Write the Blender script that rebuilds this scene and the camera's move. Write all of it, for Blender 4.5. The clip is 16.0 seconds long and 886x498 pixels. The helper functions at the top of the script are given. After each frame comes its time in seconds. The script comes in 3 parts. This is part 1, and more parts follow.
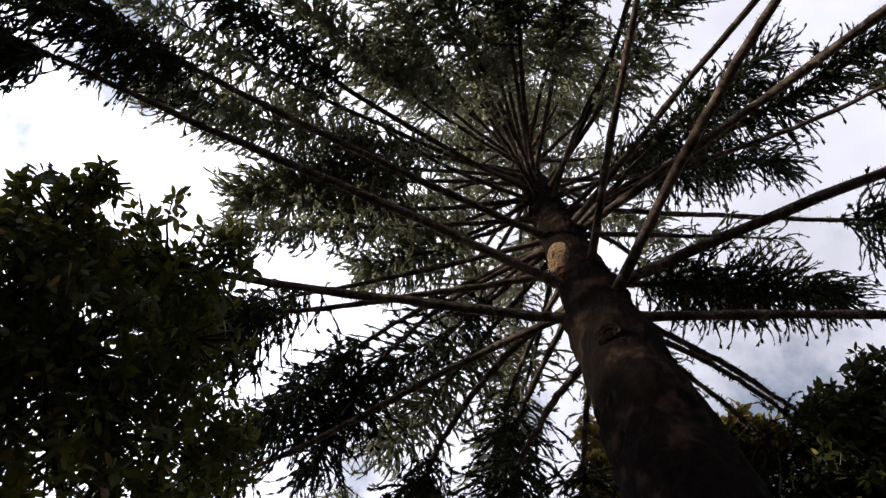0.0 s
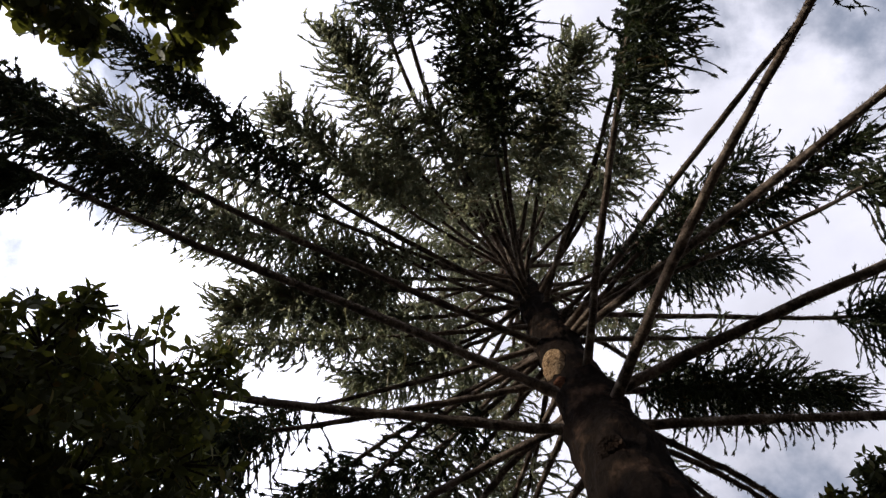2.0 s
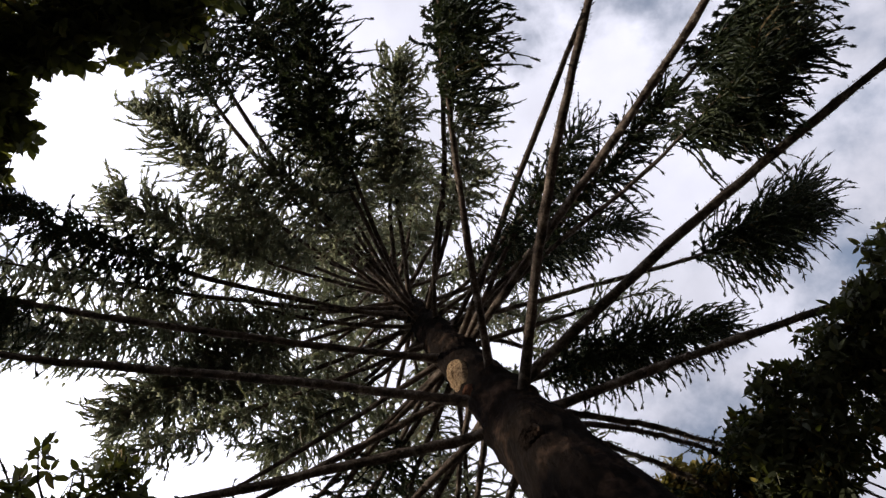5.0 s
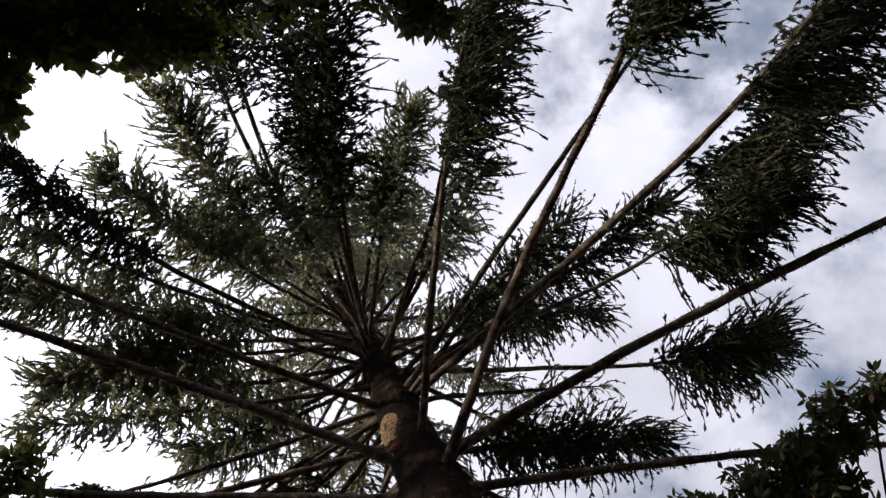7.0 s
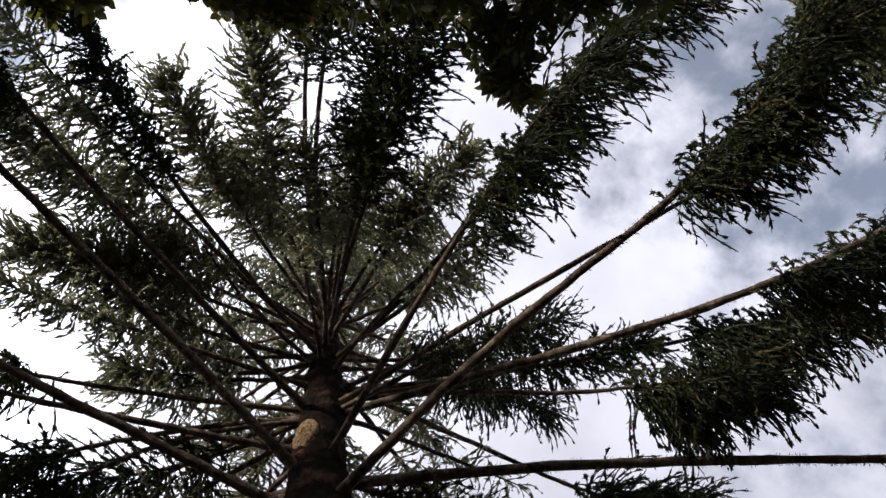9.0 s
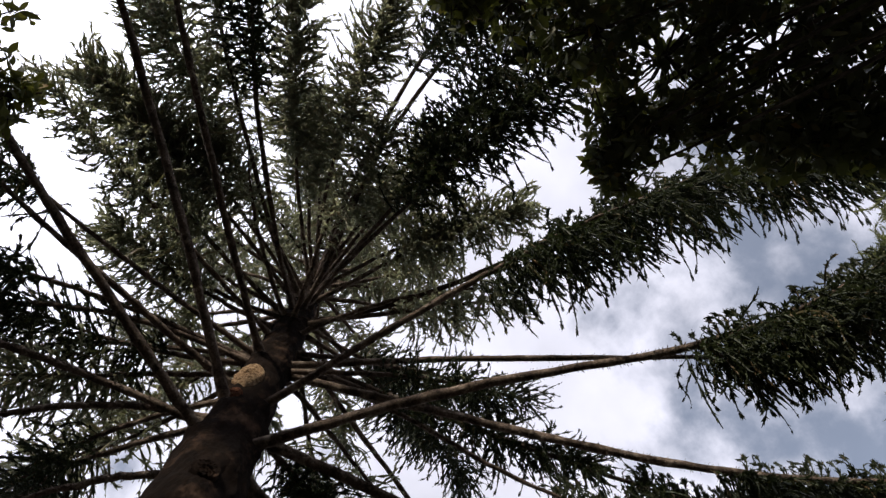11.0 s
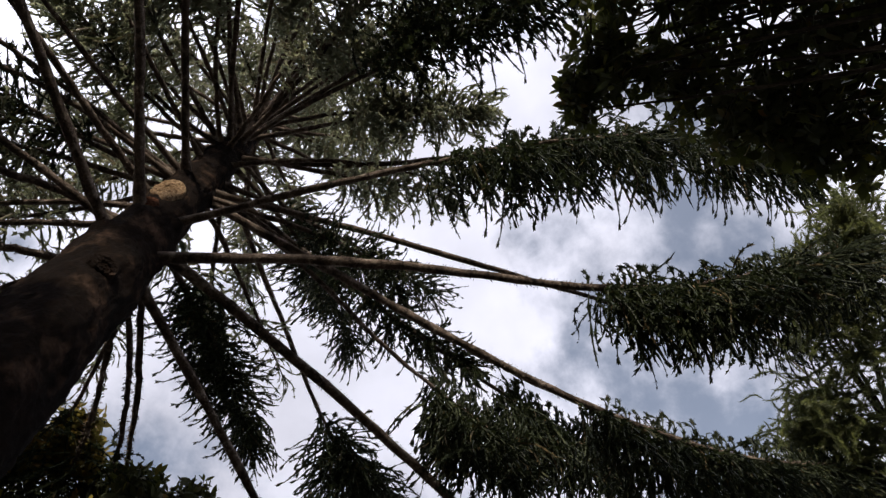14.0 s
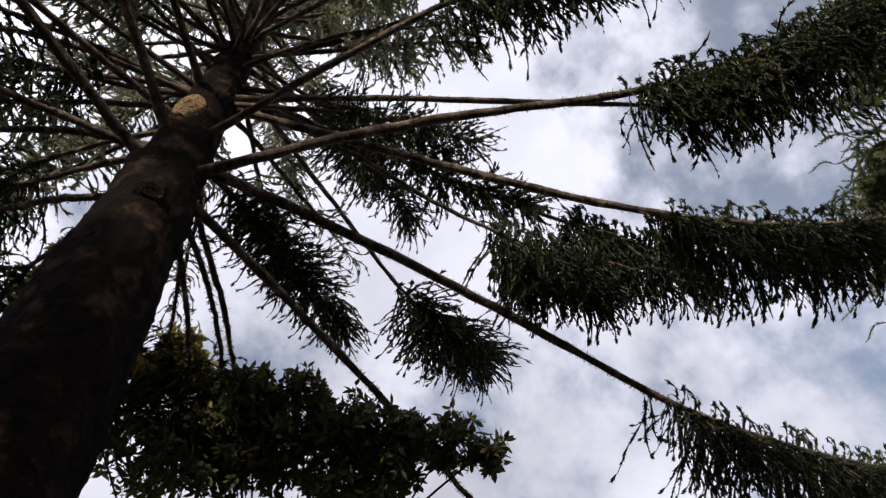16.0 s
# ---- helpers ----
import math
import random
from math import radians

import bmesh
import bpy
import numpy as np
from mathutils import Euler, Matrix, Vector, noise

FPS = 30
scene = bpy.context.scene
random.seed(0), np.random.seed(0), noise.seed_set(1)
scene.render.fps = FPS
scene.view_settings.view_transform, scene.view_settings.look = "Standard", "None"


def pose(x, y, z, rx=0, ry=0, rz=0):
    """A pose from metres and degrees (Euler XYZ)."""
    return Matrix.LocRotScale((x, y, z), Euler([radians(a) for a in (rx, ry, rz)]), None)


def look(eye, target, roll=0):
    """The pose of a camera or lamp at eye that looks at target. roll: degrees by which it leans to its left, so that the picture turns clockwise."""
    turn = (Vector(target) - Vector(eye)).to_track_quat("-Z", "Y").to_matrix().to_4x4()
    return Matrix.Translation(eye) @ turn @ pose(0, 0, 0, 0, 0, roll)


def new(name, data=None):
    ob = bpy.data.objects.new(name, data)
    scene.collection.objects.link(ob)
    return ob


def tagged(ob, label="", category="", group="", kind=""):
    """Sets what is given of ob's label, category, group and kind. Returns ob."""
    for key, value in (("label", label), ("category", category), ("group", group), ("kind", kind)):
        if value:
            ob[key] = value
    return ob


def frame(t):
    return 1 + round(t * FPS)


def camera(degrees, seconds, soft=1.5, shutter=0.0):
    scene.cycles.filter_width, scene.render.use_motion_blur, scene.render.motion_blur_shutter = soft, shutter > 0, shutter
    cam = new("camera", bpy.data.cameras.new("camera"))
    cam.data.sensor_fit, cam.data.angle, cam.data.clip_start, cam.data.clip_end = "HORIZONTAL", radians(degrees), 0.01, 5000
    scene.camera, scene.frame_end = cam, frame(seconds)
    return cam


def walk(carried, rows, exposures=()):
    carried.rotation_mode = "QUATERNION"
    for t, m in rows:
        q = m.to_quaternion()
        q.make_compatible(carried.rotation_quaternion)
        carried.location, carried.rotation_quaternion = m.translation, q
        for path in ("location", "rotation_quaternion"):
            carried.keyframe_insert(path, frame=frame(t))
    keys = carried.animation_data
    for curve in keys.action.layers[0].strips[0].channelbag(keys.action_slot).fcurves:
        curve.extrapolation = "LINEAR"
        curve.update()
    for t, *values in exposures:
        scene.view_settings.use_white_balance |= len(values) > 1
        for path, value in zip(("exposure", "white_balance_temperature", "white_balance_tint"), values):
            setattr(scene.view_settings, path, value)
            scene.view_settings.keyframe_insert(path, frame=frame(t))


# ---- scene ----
cam = camera(63.3, 16.0, soft=1.35)
PATH = [
    (0.0, (0.013, 0.006, 1.596), (0.014, 3.275, 11.046), -0.07),
    (0.5, (0.012, 0.008, 1.619), (0.270, 2.940, 11.175), -6.15),
    (1.0, (0.010, 0.001, 1.653), (0.513, 2.650, 11.283), -12.44),
    (1.5, (-0.005, -0.022, 1.684), (0.174, 2.192, 11.435), -5.45),
    (2.0, (-0.002, -0.046, 1.665), (0.155, 1.826, 11.488), -6.36),
    (2.5, (-0.006, -0.045, 1.675), (0.248, 1.524, 11.547), -12.17),
    (3.0, (0.013, -0.048, 1.645), (0.428, 1.401, 11.533), -20.37),
    (3.5, (0.016, -0.052, 1.626), (0.544, 1.480, 11.493), -26.29),
    (4.0, (0.038, -0.069, 1.640), (0.928, 1.336, 11.501), -42.65),
    (4.5, (0.074, -0.033, 1.602), (1.133, 1.859, 11.366), -44.73),
    (5.0, (0.044, -0.054, 1.638), (1.929, 1.687, 11.304), -63.26),
    (5.2, (0.074, -0.057, 1.630), (2.037, 1.498, 11.310), -66.09),
    (7.3, (0.328, -0.460, 1.560), (2.455, 0.862, 11.242), -57.50),
    (7.5, (0.335, -0.507, 1.526), (2.365, 0.861, 11.221), -53.08),
    (8.0, (0.388, -0.466, 1.561), (2.311, 0.985, 11.266), -41.97),
    (8.5, (0.419, -0.413, 1.578), (2.581, 0.927, 11.249), -44.14),
    (9.0, (0.414, -0.523, 1.574), (2.317, 0.398, 11.348), -40.57),
    (9.2, (0.380, -0.599, 1.561), (2.157, 0.579, 11.331), -30.31),
    (11.3, (0.223, -0.226, 1.593), (1.760, 0.086, 11.468), -21.32),
    (11.5, (0.215, -0.231, 1.572), (1.742, -0.181, 11.454), -28.49),
    (12.0, (0.209, -0.245, 1.564), (1.838, -0.002, 11.427), -16.59),
    (12.5, (0.228, -0.249, 1.543), (1.990, -0.141, 11.387), -14.23),
    (13.0, (0.241, -0.239, 1.534), (2.367, 0.232, 11.293), -1.82),
    (13.5, (0.259, -0.241, 1.524), (3.364, 0.462, 11.004), -4.92),
    (14.0, (0.253, -0.244, 1.530), (3.593, 0.245, 10.944), -11.18),
    (14.5, (0.266, -0.253, 1.535), (3.687, 0.310, 10.916), -14.17),
    (15.0, (0.309, -0.235, 1.528), (4.128, 0.798, 10.712), -13.61),
    (15.5, (0.362, -0.243, 1.526), (4.594, 1.221, 10.468), -12.92),
    (16.0, (0.437, -0.255, 1.507), (4.952, 1.730, 10.206), -11.53),
]
walk(cam, [(t, look(eye, target, roll)) for t, eye, target, roll in PATH])

# ---- world, sun ----
SUN_AZ, SUN_EL = radians(-106), radians(18)
SUN_DIR = Vector((math.sin(SUN_AZ) * math.cos(SUN_EL), math.cos(SUN_AZ) * math.cos(SUN_EL), math.sin(SUN_EL)))


def build_world():
    world = bpy.data.worlds.new("cloudy_sky")
    scene.world = world
    world.use_nodes = True
    nt = world.node_tree
    nt.nodes.clear()
    n, l = nt.nodes.new, nt.links.new
    sky = n("ShaderNodeTexSky")
    sky.sky_type = "NISHITA"
    sky.sun_disc = False
    sky.sun_elevation = SUN_EL
    sky.sun_rotation = SUN_AZ
    co = n("ShaderNodeTexCoord")

    def math_node(op, a, b=None, c=None):
        m = n("ShaderNodeMath")
        m.operation = op
        for i, v in enumerate((a, b, c)):
            if v is None:
                continue
            if isinstance(v, (int, float)):
                m.inputs[i].default_value = v
            else:
                l(v, m.inputs[i])
        return m.outputs[0]

    def noise_node(scale, detail, rough, shift):
        mp = n("ShaderNodeMapping")
        mp.inputs["Location"].default_value = shift
        l(co.outputs["Generated"], mp.inputs["Vector"])
        t = n("ShaderNodeTexNoise")
        t.inputs["Scale"].default_value = scale
        t.inputs["Detail"].default_value = detail
        t.inputs["Roughness"].default_value = rough
        t.inputs["Distortion"].default_value = 0.05
        l(mp.outputs[0], t.inputs["Vector"])
        return t.outputs["Fac"]

    def lobe(direction, half_width, weight):
        d = n("ShaderNodeVectorMath")
        d.operation = "DOT_PRODUCT"
        l(co.outputs["Generated"], d.inputs[0])
        d.inputs[1].default_value = Vector(direction).normalized()
        r = n("ShaderNodeMapRange")
        r.interpolation_type = "SMOOTHSTEP"
        r.inputs["From Min"].default_value = math.cos(radians(half_width))
        r.inputs["From Max"].default_value = 1.0
        r.inputs["To Min"].default_value = 0.0
        r.inputs["To Max"].default_value = weight
        l(d.outputs["Value"], r.inputs["Value"])
        return r.outputs[0]

    # gaps of blue between the clouds
    gaps = noise_node(6.4, 7, 0.57, (3.1, 1.7, 0.4))
    for direction, width, weight in (((0.42, -0.27, 0.87), 18, 0.195), ((0.40, -0.13, 0.91), 9, 0.06), ((0.58, -0.05, 0.81), 9, 0.08), ((0.76, -0.14, 0.64), 16, 0.09), ((0.40, 0.46, 0.79), 10, 0.20), ((0.40, 0.25, 0.88), 10, -0.12), ((0.72, 0.20, 0.68), 13, 0.125),
                                     ((-0.38, -0.02, 0.92), 9, 0.30), ((-0.53, 0.20, 0.83), 6, 0.15), ((0.85, -0.2, 0.5), 30, 0.05)):
        gaps = math_node("ADD", gaps, lobe(direction, width, weight))
    gaps = math_node("SUBTRACT", gaps, lobe((0.30, 0.10, 0.95), 16, 0.10))
    mask = n("ShaderNodeMapRange")
    mask.interpolation_type = "SMOOTHSTEP"
    mask.inputs["From Min"].default_value = 0.51
    mask.inputs["From Max"].default_value = 0.82
    mask.inputs["To Max"].default_value = 0.80
    l(gaps, mask.inputs["Value"])
    # cloud shade: grey bellies, white near the sun
    shade = n("ShaderNodeMapRange")
    shade.inputs["From Min"].default_value = 0.35
    shade.inputs["From Max"].default_value = 0.65
    shade.inputs["To Min"].default_value = 0.52
    shade.inputs["To Max"].default_value = 0.86
    l(noise_node(3.4, 6, 0.5, (0.3, 5.0, 2.2)), shade.inputs["Value"])
    bright = math_node("ADD", math_node("ADD", shade.outputs[0], lobe(SUN_DIR, 86, 1.6)), lobe((-0.18, 0.55, 0.82), 42, 0.45))
    for direction, width, weight in (((0.70, 0.03, 0.71), 24, 0.18), ((0.12, 0.10, 0.99), 20, 0.14), ((0.49, 0.22, 0.84), 9, -0.05), ((0.45, -0.25, 0.86), 26, 0.12)):
        bright = math_node("ADD", bright, lobe(direction, width, weight))
    tint = n("ShaderNodeCombineColor")
    l(bright, tint.inputs[0])
    l(bright, tint.inputs[1])
    l(math_node("MULTIPLY", bright, 1.15), tint.inputs[2])
    b1, b2 = n("ShaderNodeBackground"), n("ShaderNodeBackground")
    l(sky.outputs[0], b1.inputs[0])
    b1.inputs[1].default_value = 0.148
    l(tint.outputs[0], b2.inputs[0])
    b2.inputs[1].default_value = 1.0
    mix, out = n("ShaderNodeMixShader"), n("ShaderNodeOutputWorld")
    l(mask.outputs[0], mix.inputs[0])
    l(b2.outputs[0], mix.inputs[1])
    l(b1.outputs[0], mix.inputs[2])
    l(mix.outputs[0], out.inputs[0])


build_world()
sun = new("sun", bpy.data.lights.new("sun", "SUN"))
sun.data.energy = 5.0
sun.data.angle = radians(1.0)
sun.data.color = (1.0, 0.90, 0.76)
sun.matrix_world = look(SUN_DIR * 40, (0, 0, 0))


# ---- materials ----
def base_material(name):
    m = bpy.data.materials.new(name)
    m.use_nodes = True
    nt = m.node_tree
    return m, nt, nt.nodes["Principled BSDF"], nt.nodes["Material Output"]


def ramp(nt, fac, stops):
    r = nt.nodes.new("ShaderNodeValToRGB")
    while len(r.color_ramp.elements) < len(stops):
        r.color_ramp.elements.new(0.5)
    for e, (p, c) in zip(r.color_ramp.elements, stops):
        e.position, e.color = p, (*c, 1)
    nt.links.new(fac, r.inputs[0])
    return r.outputs[0]


def tex_noise(nt, scale, detail=5, rough=0.6, stretch=None):
    co = nt.nodes.new("ShaderNodeTexCoord")
    t = nt.nodes.new("ShaderNodeTexNoise")
    t.inputs["Scale"].default_value, t.inputs["Detail"].default_value, t.inputs["Roughness"].default_value = scale, detail, rough
    src = co.outputs["Object"]
    if stretch:
        mp = nt.nodes.new("ShaderNodeMapping")
        mp.inputs["Scale"].default_value = stretch
        nt.links.new(src, mp.inputs[0])
        src = mp.outputs[0]
    nt.links.new(src, t.inputs["Vector"])
    return t.outputs["Fac"]


def mix_color(nt, fac, a, b, blend="MIX"):
    m = nt.nodes.new("ShaderNodeMix")
    m.data_type, m.blend_type = "RGBA", blend
    for v, k in ((fac, 0), (a, 6), (b, 7)):
        if isinstance(v, (int, float)):
            m.inputs[k].default_value = v
        elif isinstance(v, tuple):
            m.inputs[k].default_value = (*v, 1)
        else:
            nt.links.new(v, m.inputs[k])
    return m.outputs[2]


def bump(nt, bsdf, height, strength, distance):
    b = nt.nodes.new("ShaderNodeBump")
    b.inputs["Strength"].default_value, b.inputs["Distance"].default_value = strength, distance
    nt.links.new(height, b.inputs["Height"])
    nt.links.new(b.outputs[0], bsdf.inputs["Normal"])


def leaf_material(name, stops, through_color, translucent=0.35, rough=0.45, gloss=0.5):
    """Foliage: a colour for each leaf, gloss above, and light that comes through the blade."""
    m, nt, bsdf, out = base_material(name)
    geo = nt.nodes.new("ShaderNodeNewGeometry")
    color = ramp(nt, geo.outputs["Random Per Island"], stops)
    color = mix_color(nt, 0.5, color, ramp(nt, tex_noise(nt, 1.4, 3), ((0.3, (0.45, 0.45, 0.45)), (0.7, (1.2, 1.2, 1.1)))), "MULTIPLY")
    nt.links.new(color, bsdf.inputs["Base Color"])
    bsdf.inputs["Roughness"].default_value = rough
    bsdf.inputs["Specular IOR Level"].default_value = gloss
    tl = nt.nodes.new("ShaderNodeBsdfTranslucent")
    nt.links.new(mix_color(nt, 0.6, color, through_color), tl.inputs[0])
    mx = nt.nodes.new("ShaderNodeMixShader")
    mx.inputs[0].default_value = translucent
    nt.links.new(bsdf.outputs[0], mx.inputs[1])
    nt.links.new(tl.outputs[0], mx.inputs[2])
    nt.links.new(mx.outputs[0], out.inputs[0])
    return m


def bark_material(name, dark, mid, pale, scale, stretch, depth):
    m, nt, bsdf, out = base_material(name)
    blotch = tex_noise(nt, scale, 6, 0.65, stretch)
    fine = tex_noise(nt, scale * 9, 6, 0.7, stretch)
    color = ramp(nt, blotch, ((0.36, dark), (0.58, mid), (0.80, pale)))
    patch = tex_noise(nt, scale * 1.7, 4, 0.5, stretch)
    color = mix_color(nt, ramp(nt, patch, ((0.56, (0, 0, 0)), (0.82, (0.8, 0.8, 0.8)))), color, pale)
    color = mix_color(nt, 0.75, color, ramp(nt, fine, ((0.35, (0.35, 0.35, 0.35)), (0.65, (1.25, 1.22, 1.18)))), "MULTIPLY")
    nt.links.new(color, bsdf.inputs["Base Color"])
    bsdf.inputs["Roughness"].default_value = 0.9
    bsdf.inputs["Specular IOR Level"].default_value = 0.04
    bump(nt, bsdf, fine, 0.9, depth)
    return m


# trunk shade and sun flecks are painted in: near-black bark, pale patches
M_BARK = bark_material("trunk_bark_painted_shade", (0.005, 0.0034, 0.0028), (0.011, 0.007, 0.005), (0.10, 0.062, 0.042), 2.3, (1, 1, 0.8), 0.03)
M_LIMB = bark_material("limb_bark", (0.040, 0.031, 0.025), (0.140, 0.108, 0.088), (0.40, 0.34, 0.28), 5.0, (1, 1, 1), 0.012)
M_SCAR = bark_material("scar_wood", (0.11, 0.062, 0.034), (0.38, 0.26, 0.155), (0.68, 0.54, 0.37), 24.0, (1, 1, 1), 0.03)
M_TWIG = bark_material("grey_twig_bark", (0.02, 0.016, 0.012), (0.06, 0.048, 0.036), (0.13, 0.11, 0.085), 4.0, (1, 1, 0.4), 0.008)
# one bunya leaf in two tones: shade painted into the lower, sunlight into the upper
M_NEEDLE = leaf_material("bunya_leaf_painted_shade", ((0.0, (0.020, 0.025, 0.016)), (0.55, (0.034, 0.042, 0.025)), (0.90, (0.060, 0.070, 0.036)), (1.0, (0.13, 0.085, 0.045))),
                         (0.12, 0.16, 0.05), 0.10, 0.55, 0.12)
M_NEEDLE_TOP = leaf_material("bunya_leaf_painted_sun", ((0.0, (0.084, 0.095, 0.060)), (0.6, (0.158, 0.170, 0.106)), (0.72, (0.27, 0.28, 0.13)), (0.78, (0.16, 0.092, 0.058)), (1.0, (0.12, 0.07, 0.048))),
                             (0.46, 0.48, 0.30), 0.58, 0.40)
M_BROAD = leaf_material("broad_leaf", ((0.0, (0.040, 0.044, 0.025)), (0.7, (0.076, 0.084, 0.038)), (0.92, (0.13, 0.14, 0.044)), (1.0, (0.24, 0.14, 0.06))),
                        (0.30, 0.31, 0.03), 0.22, 0.55, 0.15)
M_BROAD_DARK = leaf_material("dark_broad_leaf", ((0.0, (0.034, 0.039, 0.024)), (0.75, (0.064, 0.070, 0.038)), (0.93, (0.095, 0.086, 0.042)), (0.97, (0.20, 0.11, 0.04)), (1.0, (0.22, 0.25, 0.03))),
                             (0.24, 0.27, 0.04), 0.16, 0.55, 0.15)
M_BRONZE = leaf_material("bronze_leaf", ((0.0, (0.07, 0.07, 0.028)), (0.5, (0.15, 0.135, 0.045)), (0.8, (0.28, 0.20, 0.07)), (1.0, (0.34, 0.18, 0.07))),
                         (0.50, 0.42, 0.10), 0.45, 0.5, 0.2)
M_FEATHER = leaf_material("feathery_leaf", ((0.0, (0.045, 0.058, 0.026)), (0.6, (0.085, 0.100, 0.044)), (1.0, (0.19, 0.18, 0.065))), (0.30, 0.33, 0.11), 0.42, 0.5)


def ground_material():
    m, nt, bsdf, out = base_material("leaf_litter")
    a, b = tex_noise(nt, 0.6, 5), tex_noise(nt, 14, 6, 0.7)
    color = mix_color(nt, a, ramp(nt, b, ((0.3, (0.035, 0.027, 0.019)), (0.7, (0.13, 0.098, 0.068)))), ramp(nt, b, ((0.3, (0.026, 0.024, 0.016)), (0.7, (0.085, 0.072, 0.045)))))
    nt.links.new(color, bsdf.inputs["Base Color"])
    bsdf.inputs["Roughness"].default_value = 0.95
    bump(nt, bsdf, b, 0.8, 0.04)
    return m


M_GROUND = ground_material()


# ---- mesh helpers ----
def mesh_from(name, verts, faces, material, smooth=False):
    """A mesh from an (n, 3) array and an (m, 3) or (m, 4) array."""
    verts, faces = np.asarray(verts, np.float32), np.asarray(faces, np.int32)
    me = bpy.data.meshes.new(name)
    k = faces.shape[1]
    me.vertices.add(len(verts))
    me.vertices.foreach_set("co", verts.ravel())
    me.loops.add(faces.size)
    me.loops.foreach_set("vertex_index", faces.ravel())
    me.polygons.add(len(faces))
    me.polygons.foreach_set("loop_start", np.arange(0, faces.size, k, dtype=np.int32))
    me.polygons.foreach_set("use_smooth", np.full(len(faces), smooth))
    me.update(calc_edges=True)
    me.materials.append(material)
    return me


def part(name, me, parent, label=""):
    ob = new(name, me)
    ob.parent = parent
    return tagged(ob, label) if label else ob


def thing(name, place, label, category, group="", kind=""):
    ob = new(name)
    ob.location = place
    ob.empty_display_size = 0.2
    return tagged(ob, label, category, group, kind)


def frames_along(pts):
    """Tangents and two normals along a line of points."""
    tan = np.gradient(pts, axis=0)
    tan /= np.linalg.norm(tan, axis=1)[:, None]
    ref = np.where(np.abs(tan[:, 2:3]) > 0.92, [[1.0, 0, 0]], [[0, 0, 1.0]])
    a = np.cross(tan, ref)
    a /= np.linalg.norm(a, axis=1)[:, None]
    return tan, a, np.cross(a, tan)


def tube(pts, radii, sides, rng=None, rough=0.0):
    """Vertices and quads of a tapered round limb, closed at both ends by its taper."""
    pts = np.asarray(pts, float)
    _, a, b = frames_along(pts)
    ang = np.linspace(0, 2 * np.pi, sides, endpoint=False)
    r = np.asarray(radii, float)[:, None] * np.ones(sides)
    if rng is not None and rough:
        r = r * (1 + rough * rng.standard_normal(r.shape))
    v = pts[:, None] + r[..., None] * (np.cos(ang)[None, :, None] * a[:, None] + np.sin(ang)[None, :, None] * b[:, None])
    n = len(pts)
    i, j = np.meshgrid(np.arange(n - 1), np.arange(sides), indexing="ij")
    q = np.stack([i * sides + j, i * sides + (j + 1) % sides, (i + 1) * sides + (j + 1) % sides, (i + 1) * sides + j], -1).reshape(-1, 4)
    return v.reshape(-1, 3), q


def joined(pieces):
    verts, faces, at = [], [], 0
    for v, q in pieces:
        verts.append(v)
        faces.append(q + at)
        at += len(v)
    return np.concatenate(verts), np.concatenate(faces)


def scattered(templates, picks, mats):
    """The templates (verts, faces), one for each matrix, as one set of vertices and faces."""
    pieces = []
    for k in range(len(templates)):
        sel = mats[picks == k]
        if not len(sel):
            continue
        v, q = templates[k]
        vv = np.einsum("nij,vj->nvi", sel[:, :3, :3], v) + sel[:, None, :3, 3]
        qq = q[None] + (np.arange(len(sel)) * len(v))[:, None, None]
        pieces.append((vv.reshape(-1, 3), qq.reshape(-1, q.shape[1])))
    return joined(pieces)


def blades(roots, dirs, sides, lengths, widths):
    """Lance-shaped leaves, one quad each."""
    mid = roots + dirs * (lengths * 0.42)[:, None]
    v = np.stack([roots, mid + sides * widths[:, None] / 2, roots + dirs * lengths[:, None], mid - sides * widths[:, None] / 2], 1)
    return v.reshape(-1, 3), np.arange(len(roots) * 4).reshape(-1, 4)


def spikes(roots, dirs, sides, lengths, widths):
    """Stiff leaves, broad at the root and sharp at the tip, one triangle each."""
    v = np.stack([roots - sides * widths[:, None] / 2, roots + sides * widths[:, None] / 2, roots + dirs * lengths[:, None]], 1)
    return v.reshape(-1, 3), np.arange(len(roots) * 3).reshape(-1, 3)


